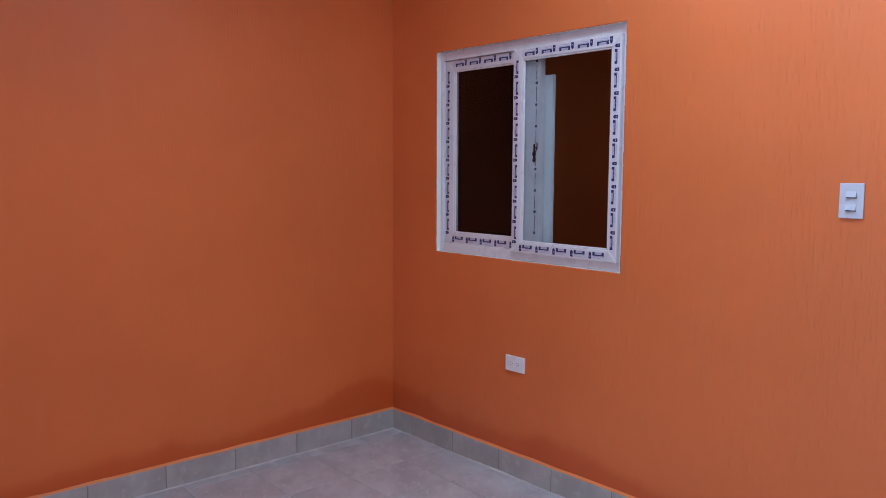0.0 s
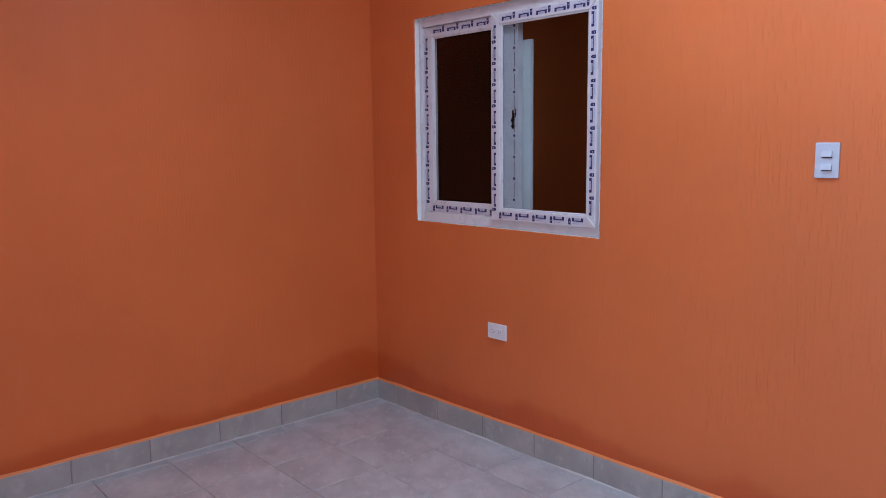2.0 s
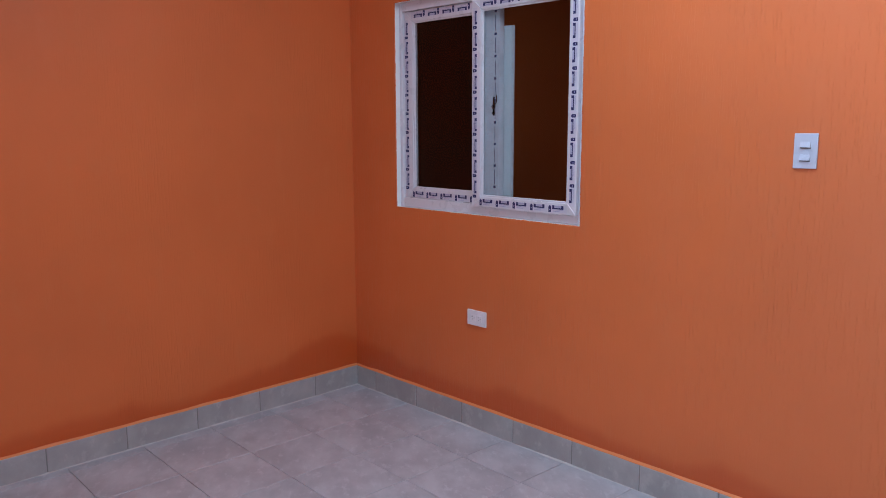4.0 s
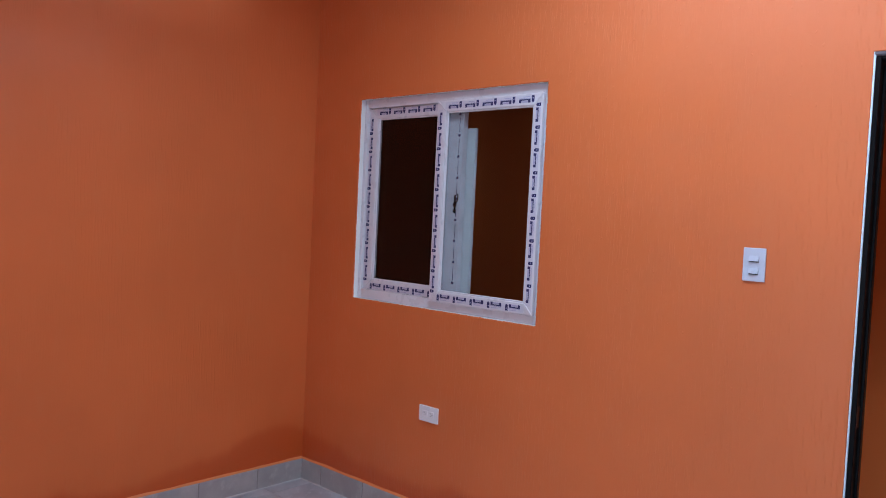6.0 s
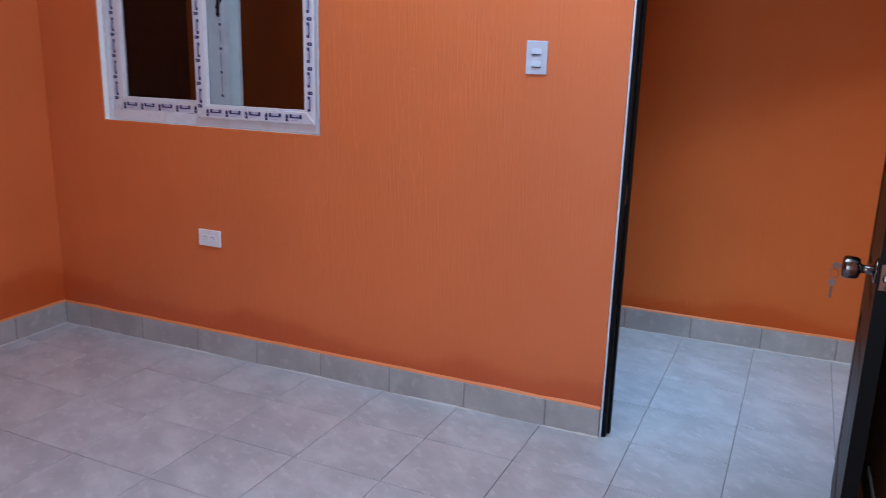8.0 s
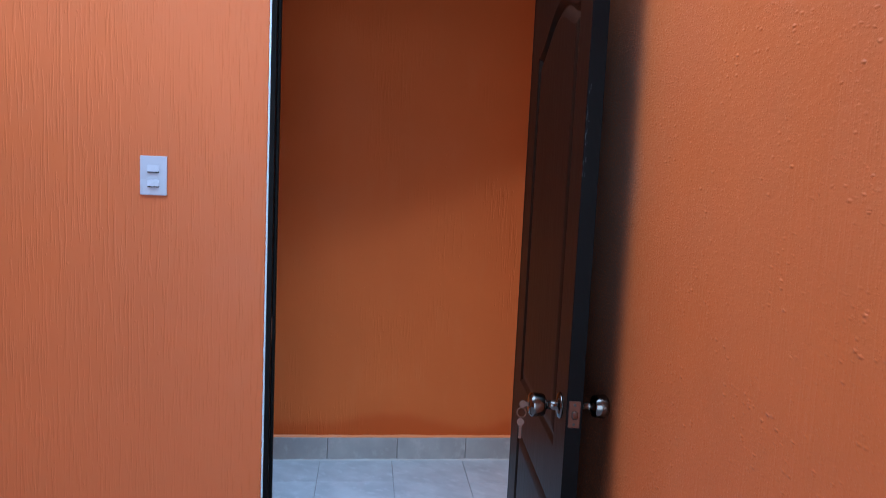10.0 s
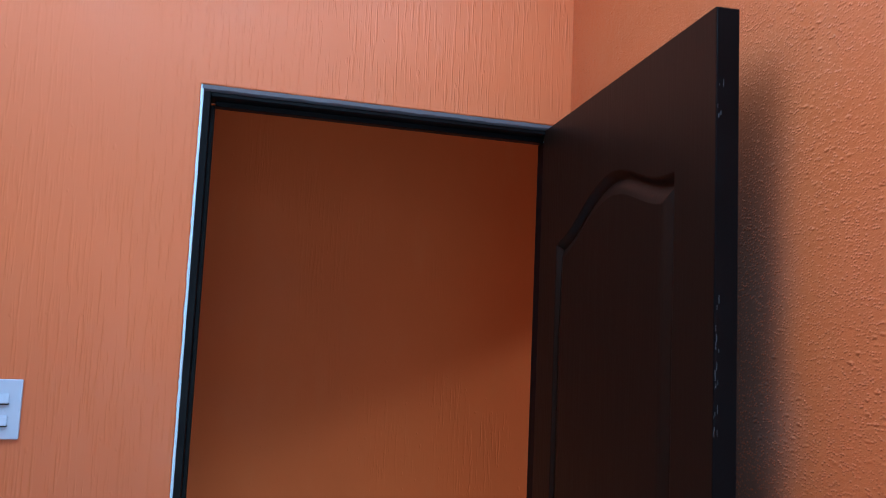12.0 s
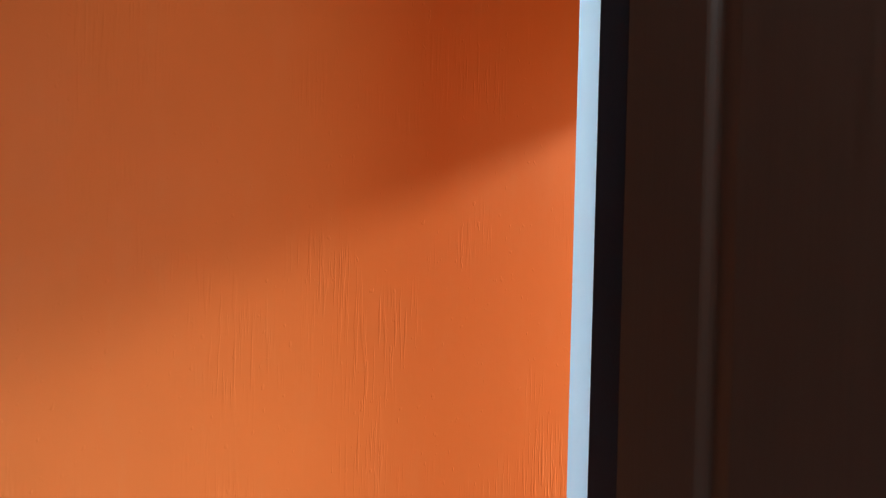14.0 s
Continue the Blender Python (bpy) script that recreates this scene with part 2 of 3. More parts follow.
def mesh_of(name, bm, material, smooth=False):
    bmesh.ops.recalc_face_normals(bm, faces=bm.faces)
    me = bpy.data.meshes.new(name)
    bm.to_mesh(me)
    bm.free()
    for m in material if isinstance(material, (list, tuple)) else [material]:
        me.materials.append(m)
    if smooth:
        me.polygons.foreach_set("use_smooth", [True] * len(me.polygons))
    return me


def part(name, bm, material, parent=None, label="", smooth=False):
    ob = new(name, mesh_of(name, bm, material, smooth))
    ob.parent = parent
    return tagged(ob, label)


def box_part(name, x0, x1, y0, y1, z0, z1, material, parent=None, label="", bevel=0.0, segs=1):
    bm = bmesh.new()
    add_box(bm, x0, x1, y0, y1, z0, z1, bevel, segs)
    return part(name, bm, material, parent, label)


def thing(name, at, label, category, group=""):
    ob = new(name)
    ob.matrix_world = Matrix.Translation(at)
    ob.empty_display_size = 0.05
    return tagged(ob, label, category, group)


def structure(ob, label, category=""):
    return tagged(ob, label, category, kind="structure")


def wall_sheet(name, axis, a, b, lo, hi, z0, z1, holes, mats, label):
    """A wall between the planes a and b of one axis, from lo to hi along the other, with rectangular holes; mats: faces, reveals."""
    us = sorted({lo, hi, *[v for h in holes for v in h[:2]]})
    zs = sorted({z0, z1, *[v for h in holes for v in h[2:]]})
    solid = lambda u, z: lo < u < hi and z0 < z < z1 and not any(h[0] < u < h[1] and h[2] < z < h[3] for h in holes)
    bm = bmesh.new()
    seen = {}

    def vert(u, w, z):
        k = (round(u, 5), round(w, 5), round(z, 5))
        if k not in seen:
            seen[k] = bm.verts.new((u, w, z) if axis == 'y' else (w, u, z))
        return seen[k]

    def quad(pts, mi):
        f = bm.faces.new([vert(*p) for p in pts])
        f.material_index = mi

    cu = [(us[i] + us[i + 1]) / 2 for i in range(len(us) - 1)]
    cz = [(zs[i] + zs[i + 1]) / 2 for i in range(len(zs) - 1)]
    for i, u in enumerate(cu):
        for j, z in enumerate(cz):
            if not solid(u, z):
                continue
            u0, u1, w0, w1 = us[i], us[i + 1], zs[j], zs[j + 1]
            quad([(u0, a, w0), (u1, a, w0), (u1, a, w1), (u0, a, w1)], 0)
            quad([(u0, b, w0), (u1, b, w0), (u1, b, w1), (u0, b, w1)], 0)
            for du, dz, ends in ((-1, 0, (u0, u0)), (1, 0, (u1, u1)), (0, -1, (w0, w0)), (0, 1, (w1, w1))):
                nu = u if not du else (cu[i + du] if 0 <= i + du < len(cu) else lo - 1 if du < 0 else hi + 1)
                nz = z if not dz else (cz[j + dz] if 0 <= j + dz < len(cz) else z0 - 1 if dz < 0 else z1 + 1)
                if solid(nu, nz):
                    continue
                inside = next((k + 1 for k, h in enumerate(holes) if h[0] < nu < h[1] and h[2] < nz < h[3]), 0)
                if du:
                    quad([(ends[0], a, w0), (ends[0], b, w0), (ends[0], b, w1), (ends[0], a, w1)], inside)
                else:
                    quad([(u0, a, ends[0]), (u1, a, ends[0]), (u1, b, ends[0]), (u0, b, ends[0])], inside)
    return structure(part(name, bm, mats), label, "wall")


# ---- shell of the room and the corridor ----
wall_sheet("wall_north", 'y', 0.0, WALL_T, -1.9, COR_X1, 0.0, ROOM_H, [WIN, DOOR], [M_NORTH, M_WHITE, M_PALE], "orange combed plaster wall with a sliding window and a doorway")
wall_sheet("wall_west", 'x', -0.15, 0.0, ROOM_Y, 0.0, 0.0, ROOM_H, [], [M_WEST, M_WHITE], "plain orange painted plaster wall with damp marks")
wall_sheet("wall_east", 'x', ROOM_X, ROOM_X + 0.15, ROOM_Y, 0.0, 0.0, ROOM_H, [], [M_EAST, M_WHITE], "gritty orange plaster wall with black overspray and painted-in door shade")
wall_sheet("wall_south", 'y', ROOM_Y - 0.15, ROOM_Y, -0.15, ROOM_X + 0.15, 0.0, ROOM_H, [(2.20, 3.50, 0.0, 2.25)], [M_WEST, M_WHITE], "unseen orange plaster wall with an opening added for the south fill")
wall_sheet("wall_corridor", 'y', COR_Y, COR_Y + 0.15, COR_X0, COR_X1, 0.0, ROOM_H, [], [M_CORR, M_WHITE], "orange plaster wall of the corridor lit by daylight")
wall_sheet("wall_corridor_end", 'x', COR_X1, COR_X1 + 0.15, 0.0, COR_Y + 0.15, 0.0, ROOM_H, [(0.22, 1.2, 0.0, 2.06)], [M_CORR, M_WHITE], "orange wall with the corridor's outer doorway")
# unseen recess, added to keep the view through the left pane dark
wall_sheet("wall_recess_end", 'x', -2.05, -1.9, 0.0, 3.0, 0.0, ROOM_H, [], [M_DARK, M_DARK], "added near-black wall, shade in its colour, closing the corridor")
wall_sheet("wall_recess_back", 'y', 3.0, 3.15, -2.05, COR_X0 + 0.15, 0.0, ROOM_H, [], [M_DARK, M_DARK], "added near-black wall, shade in its colour, behind the recess")
wall_sheet("wall_recess_side", 'x', COR_X0, COR_X0 + 0.15, COR_Y + 0.15, 3.0, 0.0, ROOM_H, [], [M_DARK, M_DARK], "added near-black side wall, shade in its colour, of the recess")


# the ceiling is out of view; its openings only let the fills through
def ceiling_with_openings():
    xs = sorted({-2.05, COR_X1 + 0.15, *FILL_GAP[:2], *COR_FILL_GAP[:2]})
    ys = sorted({ROOM_Y - 0.15, 3.15, *FILL_GAP[2:], *COR_FILL_GAP[2:]})
    bm = bmesh.new()
    for x0, x1 in zip(xs, xs[1:]):
        for y0, y1 in zip(ys, ys[1:]):
            cx, cy = (x0 + x1) / 2, (y0 + y1) / 2
            if any(h[0] < cx < h[1] and h[2] < cy < h[3] for h in (FILL_GAP, COR_FILL_GAP)):
                continue
            add_box(bm, x0, x1, y0, y1, ROOM_H, ROOM_H + 0.12)
    structure(part("ceiling", bm, M_CEIL), "unseen white plaster ceiling with openings added for fill lamps", "ceiling")


ceiling_with_openings()
floor = structure(box_part("floor", -2.05, COR_X1 + 0.15, ROOM_Y - 0.15, 3.15, -0.12, -0.004, M_GROUT), "pale stone-look ceramic tile floor with grey joints", "floor")
structure(box_part("ground", -40, 40, -40, 40, -0.30, -0.13, M_OUT), "bare concrete ground outside", "ground")


# ---- door frame with its white filler ----
def door_frame():
    x0, x1, _, z1 = DOOR
    fr = structure(thing("door_frame", (x0, 0.03, 0), "black-brown enamelled door frame set in pale primed filler", "door frame"), "")
    off = Matrix.Translation((-x0, -0.03, 0))

    def piece(name, boxes, mat, label=""):
        bm = bmesh.new()
        for b in boxes:
            add_box(bm, *b, 0.0015)
        bm.transform(off)
        part(name, bm, mat, fr, label)
    yb, st, top = 0.065, 0.040, 2.024
    piece("jamb", [(x0 + 0.006, x0 + 0.022, 0.004, yb, 0.0, z1 - 0.006), (x0 + 0.0215, x0 + 0.031, st, yb, 0.0, top + 0.002)], M_FRAME)
    piece("jamb", [(x1 - 0.024, x1 - 0.006, 0.008, yb, 0.0, z1 - 0.006), (x1 - 0.036, x1 - 0.0235, 0.018, 0.075, 0.0, top + 0.002)], M_FRAME)
    piece("head", [(x0 + 0.022, x1 - 0.024, 0.006, yb, z1 - 0.024, z1 - 0.015), (x0 + 0.031, x1 - 0.036, st, yb, top, z1 - 0.0235)], M_FRAME)
    piece("filler", [(x0 + 0.0005, x0 + 0.007, -0.001, 0.060, 0.0, z1 - 0.001)], M_PALE, "pale blue primed filler bead")
    bm = bmesh.new()
    n = 60
    rows = []
    for i in range(n + 1):
        x = x0 + 0.004 + (x1 - x0 - 0.010) * i / n
        lo = z1 - 0.0145 - 0.002 * noise.noise((i * 0.31, 3, 1))
        out = -0.0016 + 0.0012 * noise.noise((i * 0.5, 7, 2))
        rows.append([bm.verts.new(off @ Vector((x, y, z))) for y, z in ((0.06, lo), (0.004, lo), (out, lo + 0.004), (out, z1 - 0.002), (0.06, z1 - 0.0012))])
    for r0, r1 in zip(rows, rows[1:]):
        for k in range(4):
            bm.faces.new((r0[k], r0[k + 1], r1[k + 1], r1[k]))
    part("filler", bm, plain("grey_filler", (0.11, 0.098, 0.112), 0.7, vary=0.15, scale=30, bump=0.0008), fr, "rough grey filler bead over the frame head")
    piece("filler", [(x1 - 0.007, x1 - 0.0005, 0.004, 0.060, 0.0, z1 - 0.001)], M_PALE, "pale blue primed filler bead")
    piece("strike_plate", [(x0 + 0.0215, x0 + 0.0235, 0.012, 0.036, 0.885, 0.955)], M_BRASS, "worn steel strike plate")


door_frame()


# ---- door leaf, open against the right wall ----
LEAF_W, LEAF_T, LEAF_Z0, LEAF_Z1 = 0.768, 0.036, 0.010, 2.045


CREST_S = (-0.1, 0.0, 0.1, 0.2, 0.35, 0.5, 0.6, 0.7, 0.8, 0.9, 1.0, 1.1)
CREST_Z = (1.756, 1.762, 1.776, 1.800, 1.846, 1.872, 1.873, 1.860, 1.840, 1.827, 1.826, 1.832)


def panel_crest(u):
    s = np.clip((u - 0.112) / 0.540, 0, 1)
    return sum(np.interp(s + o, CREST_S, CREST_Z) for o in (-0.06, -0.04, -0.02, 0.0, 0.02, 0.04, 0.06)) / 7


def panel_distance(u, z, upper):
    """Signed distance, negative inside, to a moulded panel; u runs from the hinge to the free edge."""
    if upper:
        crest = panel_crest(u)
        lo = 0.80
    else:
        crest = 0.66 + 0 * u
        lo = 0.17
    du = np.maximum(0.112 - u, u - 0.652)
    dz = np.maximum(lo - z, (z - crest) * 0.93)
    return np.where((du > 0) & (dz > 0), np.hypot(du, dz), np.maximum(du, dz))


def leaf_mesh():
    us = np.unique(np.concatenate([np.linspace(0, LEAF_W, 90), np.linspace(0.08, 0.15, 26), np.linspace(0.62, 0.69, 26)]))
    zs = np.unique(np.concatenate([np.linspace(LEAF_Z0, LEAF_Z1, 60), np.linspace(1.73, 1.85, 96), np.linspace(0.76, 0.86, 26), np.linspace(0.60, 0.70, 26), np.linspace(0.13, 0.23, 26)]))
    U, Z = np.meshgrid(us, zs)
    # rows near the top follow the panel's crest
    lift = np.clip((Z - 1.58) / 0.17, 0, 1) * np.clip((2.03 - Z) / 0.12, 0, 1)
    Z = Z + lift * (panel_crest(U) - 1.815)
    H = np.zeros_like(U)
    for upper in (True, False):
        d = -panel_distance(U, Z, upper)
        # a cove down into the leaf, then a slope up to the raised field
        t = np.clip(d / 0.015, 0, 1)
        r = np.clip((d - 0.017) / 0.026, 0, 1)
        k = 0.5 + 0.5 * np.clip((Z - 1.60) / 0.14, 0, 1)
        H += k * -0.0140 * (t * t * (3 - 2 * t)) + k * 0.0125 * (r + 0.12 * np.sin(np.pi * r))
    w = len(us)
    verts = [(float(h), -float(u), float(z)) for u, z, h in zip(U.ravel(), Z.ravel(), -H.ravel())]
    faces = [(j * w + i, j * w + i + 1, (j + 1) * w + i + 1, (j + 1) * w + i) for j in range(len(zs) - 1) for i in range(w - 1)]
    k = len(verts)
    verts += [(LEAF_T, 0, LEAF_Z0), (LEAF_T, -LEAF_W, LEAF_Z0), (LEAF_T, -LEAF_W, LEAF_Z1), (LEAF_T, 0, LEAF_Z1)]
    n = len(zs) - 1
    bottom, top = list(range(w)), [n * w + i for i in range(w)]
    left, right = [j * w for j in range(n + 1)], [j * w + w - 1 for j in range(n + 1)]
    faces += [(k, k + 3, k + 2, k + 1), bottom + [k + 1, k], top[::-1] + [k + 3, k + 2], left[::-1] + [k, k + 3], right + [k + 2, k + 1]]
    me = bpy.data.meshes.new("leaf")
    me.from_pydata(verts, [], faces)
    me.update()
    return me


def room_door():
    dr = thing("door", (3.529, 0.015, 0), "dark-stained moulded wooden door standing wide open", "door")
    dr.rotation_mode = 'XYZ'
    dr.matrix_world = pose(3.529, 0.015, 0, 0, 0, -math.degrees(math.atan(0.074)))
    me = leaf_mesh()
    me.materials.append(M_DOOR)
    leaf = new("leaf", me)
    leaf.parent = dr
    box_part("edge_strip", 0.0004, LEAF_T - 0.0004, -LEAF_W - 0.0022, -LEAF_W + 0.001, LEAF_Z0 + 0.001, LEAF_Z1 - 0.001, M_FRAME, dr, "scuffed black painted edge", 0.0008)
    bm = bmesh.new()
    rng = random.Random(4)
    for i in range(26):
        z = rng.gauss(1.50, 0.06) if i < 20 else rng.uniform(1.88, 1.93)
        x = 0.0006 + min(0.014, abs(rng.gauss(0.0, 0.004)))
        add_box(bm, x, x + rng.uniform(0.0003, 0.0009), -LEAF_W - 0.0026, -LEAF_W - 0.0021, z, z + rng.uniform(0.003, 0.013))
    part("scuff", bm, plain("chipped_paint", (0.075, 0.078, 0.09), 0.7), dr, "chipped pale paint marks")
    zk, yk = 0.918, -LEAF_W + 0.062
    box_part("latch_plate", 0.005, 0.031, -LEAF_W - 0.0042, -LEAF_W - 0.0015, zk - 0.030, zk + 0.030, M_BRASS, dr, "steel latch plate", 0.001)
    for dz in (-0.022, 0.022):
        bm = bmesh.new()
        add_lathe(bm, [(0.0034, 0.0), (0.0034, 0.0006), (0.0012, 0.0011)], Matrix.Translation((0.018, -LEAF_W - 0.0042, zk + dz)) @ Matrix.Rotation(radians(90), 4, 'X'), 12)
        part("screw", bm, M_SLOT, dr, "dark countersunk screw")
    bm = bmesh.new()
    add_box(bm, 0.011, 0.025, -LEAF_W - 0.013, -LEAF_W - 0.003, zk - 0.009, zk + 0.009, 0.003)
    part("latch_bolt", bm, M_CHROME, dr)
    prof = [(0.030, 0.0), (0.030, 0.003), (0.025, 0.007), (0.011, 0.009), (0.0095, 0.030), (0.012, 0.034), (0.0225, 0.037), (0.0255, 0.042), (0.0275, 0.062), (0.0265, 0.068), (0.021, 0.0725), (0.006, 0.0735)]
    for side, mm in ((-1, Matrix.Translation((0, yk, zk)) @ Matrix.Rotation(radians(-90), 4, 'Y')), (1, Matrix.Translation((LEAF_T, yk, zk)) @ Matrix.Rotation(radians(90), 4, 'Y'))):
        bm = bmesh.new()
        add_lathe(bm, prof, mm)
        knob = part("knob", bm, M_CHROME, dr, "polished chrome knob", smooth=True)
        if side < 0:
            bm = bmesh.new()
            add_box(bm, -0.083, -0.0735, yk - 0.0012, yk + 0.0012, zk - 0.005, zk + 0.005)
            add_lathe(bm, [(0.008, -0.001), (0.008, 0.001)], Matrix.Translation((-0.086, yk, zk)) @ Matrix.Rotation(radians(90), 4, 'X'), 16)
            part("key", bm, M_KEY, knob, "key standing in the lock")
            bm = bmesh.new()
            add_lathe(bm, [(0.0085, -0.001), (0.0085, 0.001)], Matrix.Translation((-0.089, yk, zk - 0.042)) @ Matrix.Rotation(radians(80), 4, 'X'), 16)
            add_box(bm, -0.092, -0.086, yk - 0.001, yk + 0.001, zk - 0.080, zk - 0.049)
            add_ring(bm, 0.0105, 0.0011, Matrix.Translation((-0.088, yk, zk - 0.020)) @ Matrix.Rotation(radians(70), 4, 'X'))
            part("spare_key", bm, M_KEY, knob, "spare key hanging from the ring")
    for z in (0.25, 1.02, 1.80):
        bm = bmesh.new()
        add_lathe(bm, [(0.005, z - 0.05), (0.005, z + 0.05)], Matrix.Translation((0.012, 0.004, 0)), 12)
        part("hinge", bm, M_FRAME, dr, smooth=True)


room_door()


# ---- sliding window ----
def label_run(bm_tape, bm_ink, bm_pale, y, u0, u1, w0, w1, upright, pitch=0.098, flip=False):
    """A strip of printed film on a rail or stile: u along, w across."""
    def put(bm, p0, p1, q0, q1, d):
        if upright:
            add_box(bm, q0, q1, y - d, y, p0, p1)
        else:
            add_box(bm, p0, p1, y - d, y, q0, q1)
    put(bm_tape, u0, u1, w0, w1, 0.0006)
    n = max(1, round((u1 - u0) / pitch))
    step = (u1 - u0) / n
    h = w1 - w0

    def bar(bm, p0, p1, q0, q1, d):
        """p along the strip, q across it from its outer to its inner edge as shares of its width."""
        if flip:
            p0, p1, q0, q1 = u0 + u1 - p1, u0 + u1 - p0, 1 - q1, 1 - q0
        put(bm, p0, p1, w0 + q0 * h, w0 + q1 * h, d)
    for i in range(n):
        s = u0 + i * step
        bar(bm_ink, s + 0.002, s + 0.016, 0.02, 0.80, 0.0010)
        bar(bm_ink, s + 0.005, s + 0.013, 0.80, 0.92, 0.0010)
        bar(bm_pale, s + 0.006, s + 0.012, 0.30, 0.42, 0.0013)
        bar(bm_ink, s + 0.022, s + 0.082, 0.46, 0.64, 0.0010)
        bar(bm_ink, s + 0.022, s + 0.034, 0.64, 0.96, 0.0010)
        bar(bm_ink, s + 0.070, s + 0.082, 0.64, 0.96, 0.0010)
        bar(bm_pale, s + 0.036, s + 0.068, 0.70, 0.92, 0.0010)
        bar(bm_pale, s + 0.022, s + 0.082, 0.34, 0.42, 0.0010)
        bar(bm_pale, s + 0.026, s + 0.062, 0.14, 0.22, 0.0010)


def sash(parent, origin, name, x0, x1, z0, z1, y0, y1, left, right, rail, dotted=False):
    body = new(name)
    body.parent = parent
    off = Matrix.Translation(-Vector(origin))
    for nm, b in (("stile", (x0, x0 + left, y0, y1, z0, z1)), ("stile", (x1 - right, x1, y0, y1, z0, z1)),
                  ("rail", (x0 + left, x1 - right, y0 + 0.0005, y1, z0, z0 + rail)), ("rail", (x0 + left, x1 - right, y0 + 0.0005, y1, z1 - rail, z1))):
        bm = bmesh.new()
        add_box(bm, *b, 0.004, 2)
        bm.transform(off)
        part(nm, bm, M_PVC, body)
    # welded corners, a slight ridge along each mitre
    bm = bmesh.new()
    for cx, cz, ux, uz in ((x0, z0, left, rail), (x0, z1, left, -rail), (x1, z0, -right, rail), (x1, z1, -right, -rail)):
        ln, ang = math.hypot(ux, uz), math.atan2(uz, ux)
        b2 = bmesh.new()
        add_box(b2, -ln * 0.49, ln * 0.49, -0.0040, 0.001, -0.0050, 0.0050, 0.0018, 2)
        b2.transform(Matrix.Translation((cx + ux / 2, y0, cz + uz / 2)) @ Matrix.Rotation(-ang, 4, 'Y'))
        tmp = bpy.data.meshes.new("weld")
        b2.to_mesh(tmp)
        b2.free()
        bm.from_mesh(tmp)
        bpy.data.meshes.remove(tmp)
    bm.transform(off)
    part("corner_weld", bm, M_PVC, body)
    # glazing bead
    bm = bmesh.new()
    gx0, gx1, gz0, gz1 = x0 + left, x1 - right, z0 + rail, z1 - rail
    ym = (y0 + y1) / 2
    for b in ((gx0 - 0.001, gx0 + 0.008, gz0, gz1), (gx1 - 0.008, gx1 + 0.001, gz0, gz1), (gx0 + 0.008, gx1 - 0.008, gz0 - 0.001, gz0 + 0.008), (gx0 + 0.008, gx1 - 0.008, gz1 - 0.008, gz1 + 0.001)):
        add_box(bm, b[0], b[1], y0 + 0.006, ym, b[2], b[3], 0.002)
    bm.transform(off)
    part("glazing_bead", bm, M_PVC, body)
    bm = bmesh.new()
    add_box(bm, gx0 - 0.004, gx1 + 0.004, ym, ym + 0.004, gz0 - 0.004, gz1 + 0.004)
    bm.transform(off)
    pane = part("pane", bm, M_GLASS, body, "clear glass pane")
    pane.visible_shadow = False
    bt, bi, bp = bmesh.new(), bmesh.new(), bmesh.new()
    yy = y0 + 0.0002
    e = 0.003 if dotted else 0.008
    label_run(bt, bi, bp, yy, x0 + left * 0.9, x1 - right * 0.9, z0 + e, z0 + e + 0.032, False)
    label_run(bt, bi, bp, yy, x0 + left * 0.9, x1 - right * 0.9, z1 - e - 0.032, z1 - e, False, flip=True)
    label_run(bt, bi, bp, yy - 0.0005, z0 + rail * 0.8, z1 - rail * 0.8, x0 + e, x0 + e + 0.026, True)
    if dotted:
        for i in range(9):
            zz = z0 + 0.08 + i * 0.098
            add_box(bi, x1 - 0.029, x1 - 0.016, yy - 0.001, yy, zz, zz + 0.011)
            add_box(bi, x1 - 0.024, x1 - 0.021, yy - 0.0006, yy, zz + 0.02, zz + 0.085)
    else:
        label_run(bt, bi, bp, yy - 0.0005, z0 + rail * 0.8, z1 - rail * 0.8, x1 - e - 0.026, x1 - e, True, flip=True)
    for nm, b_, mt, lb in (("film_strip", bt, M_TAPE, "lilac protective film"), ("film_print", bi, M_INK, "dark blue printed bars"), ("film_lettering", bp, M_INK2, "pale unreadable print")):
        b_.transform(off)
        part(nm, b_, mt, body, lb)
    return body


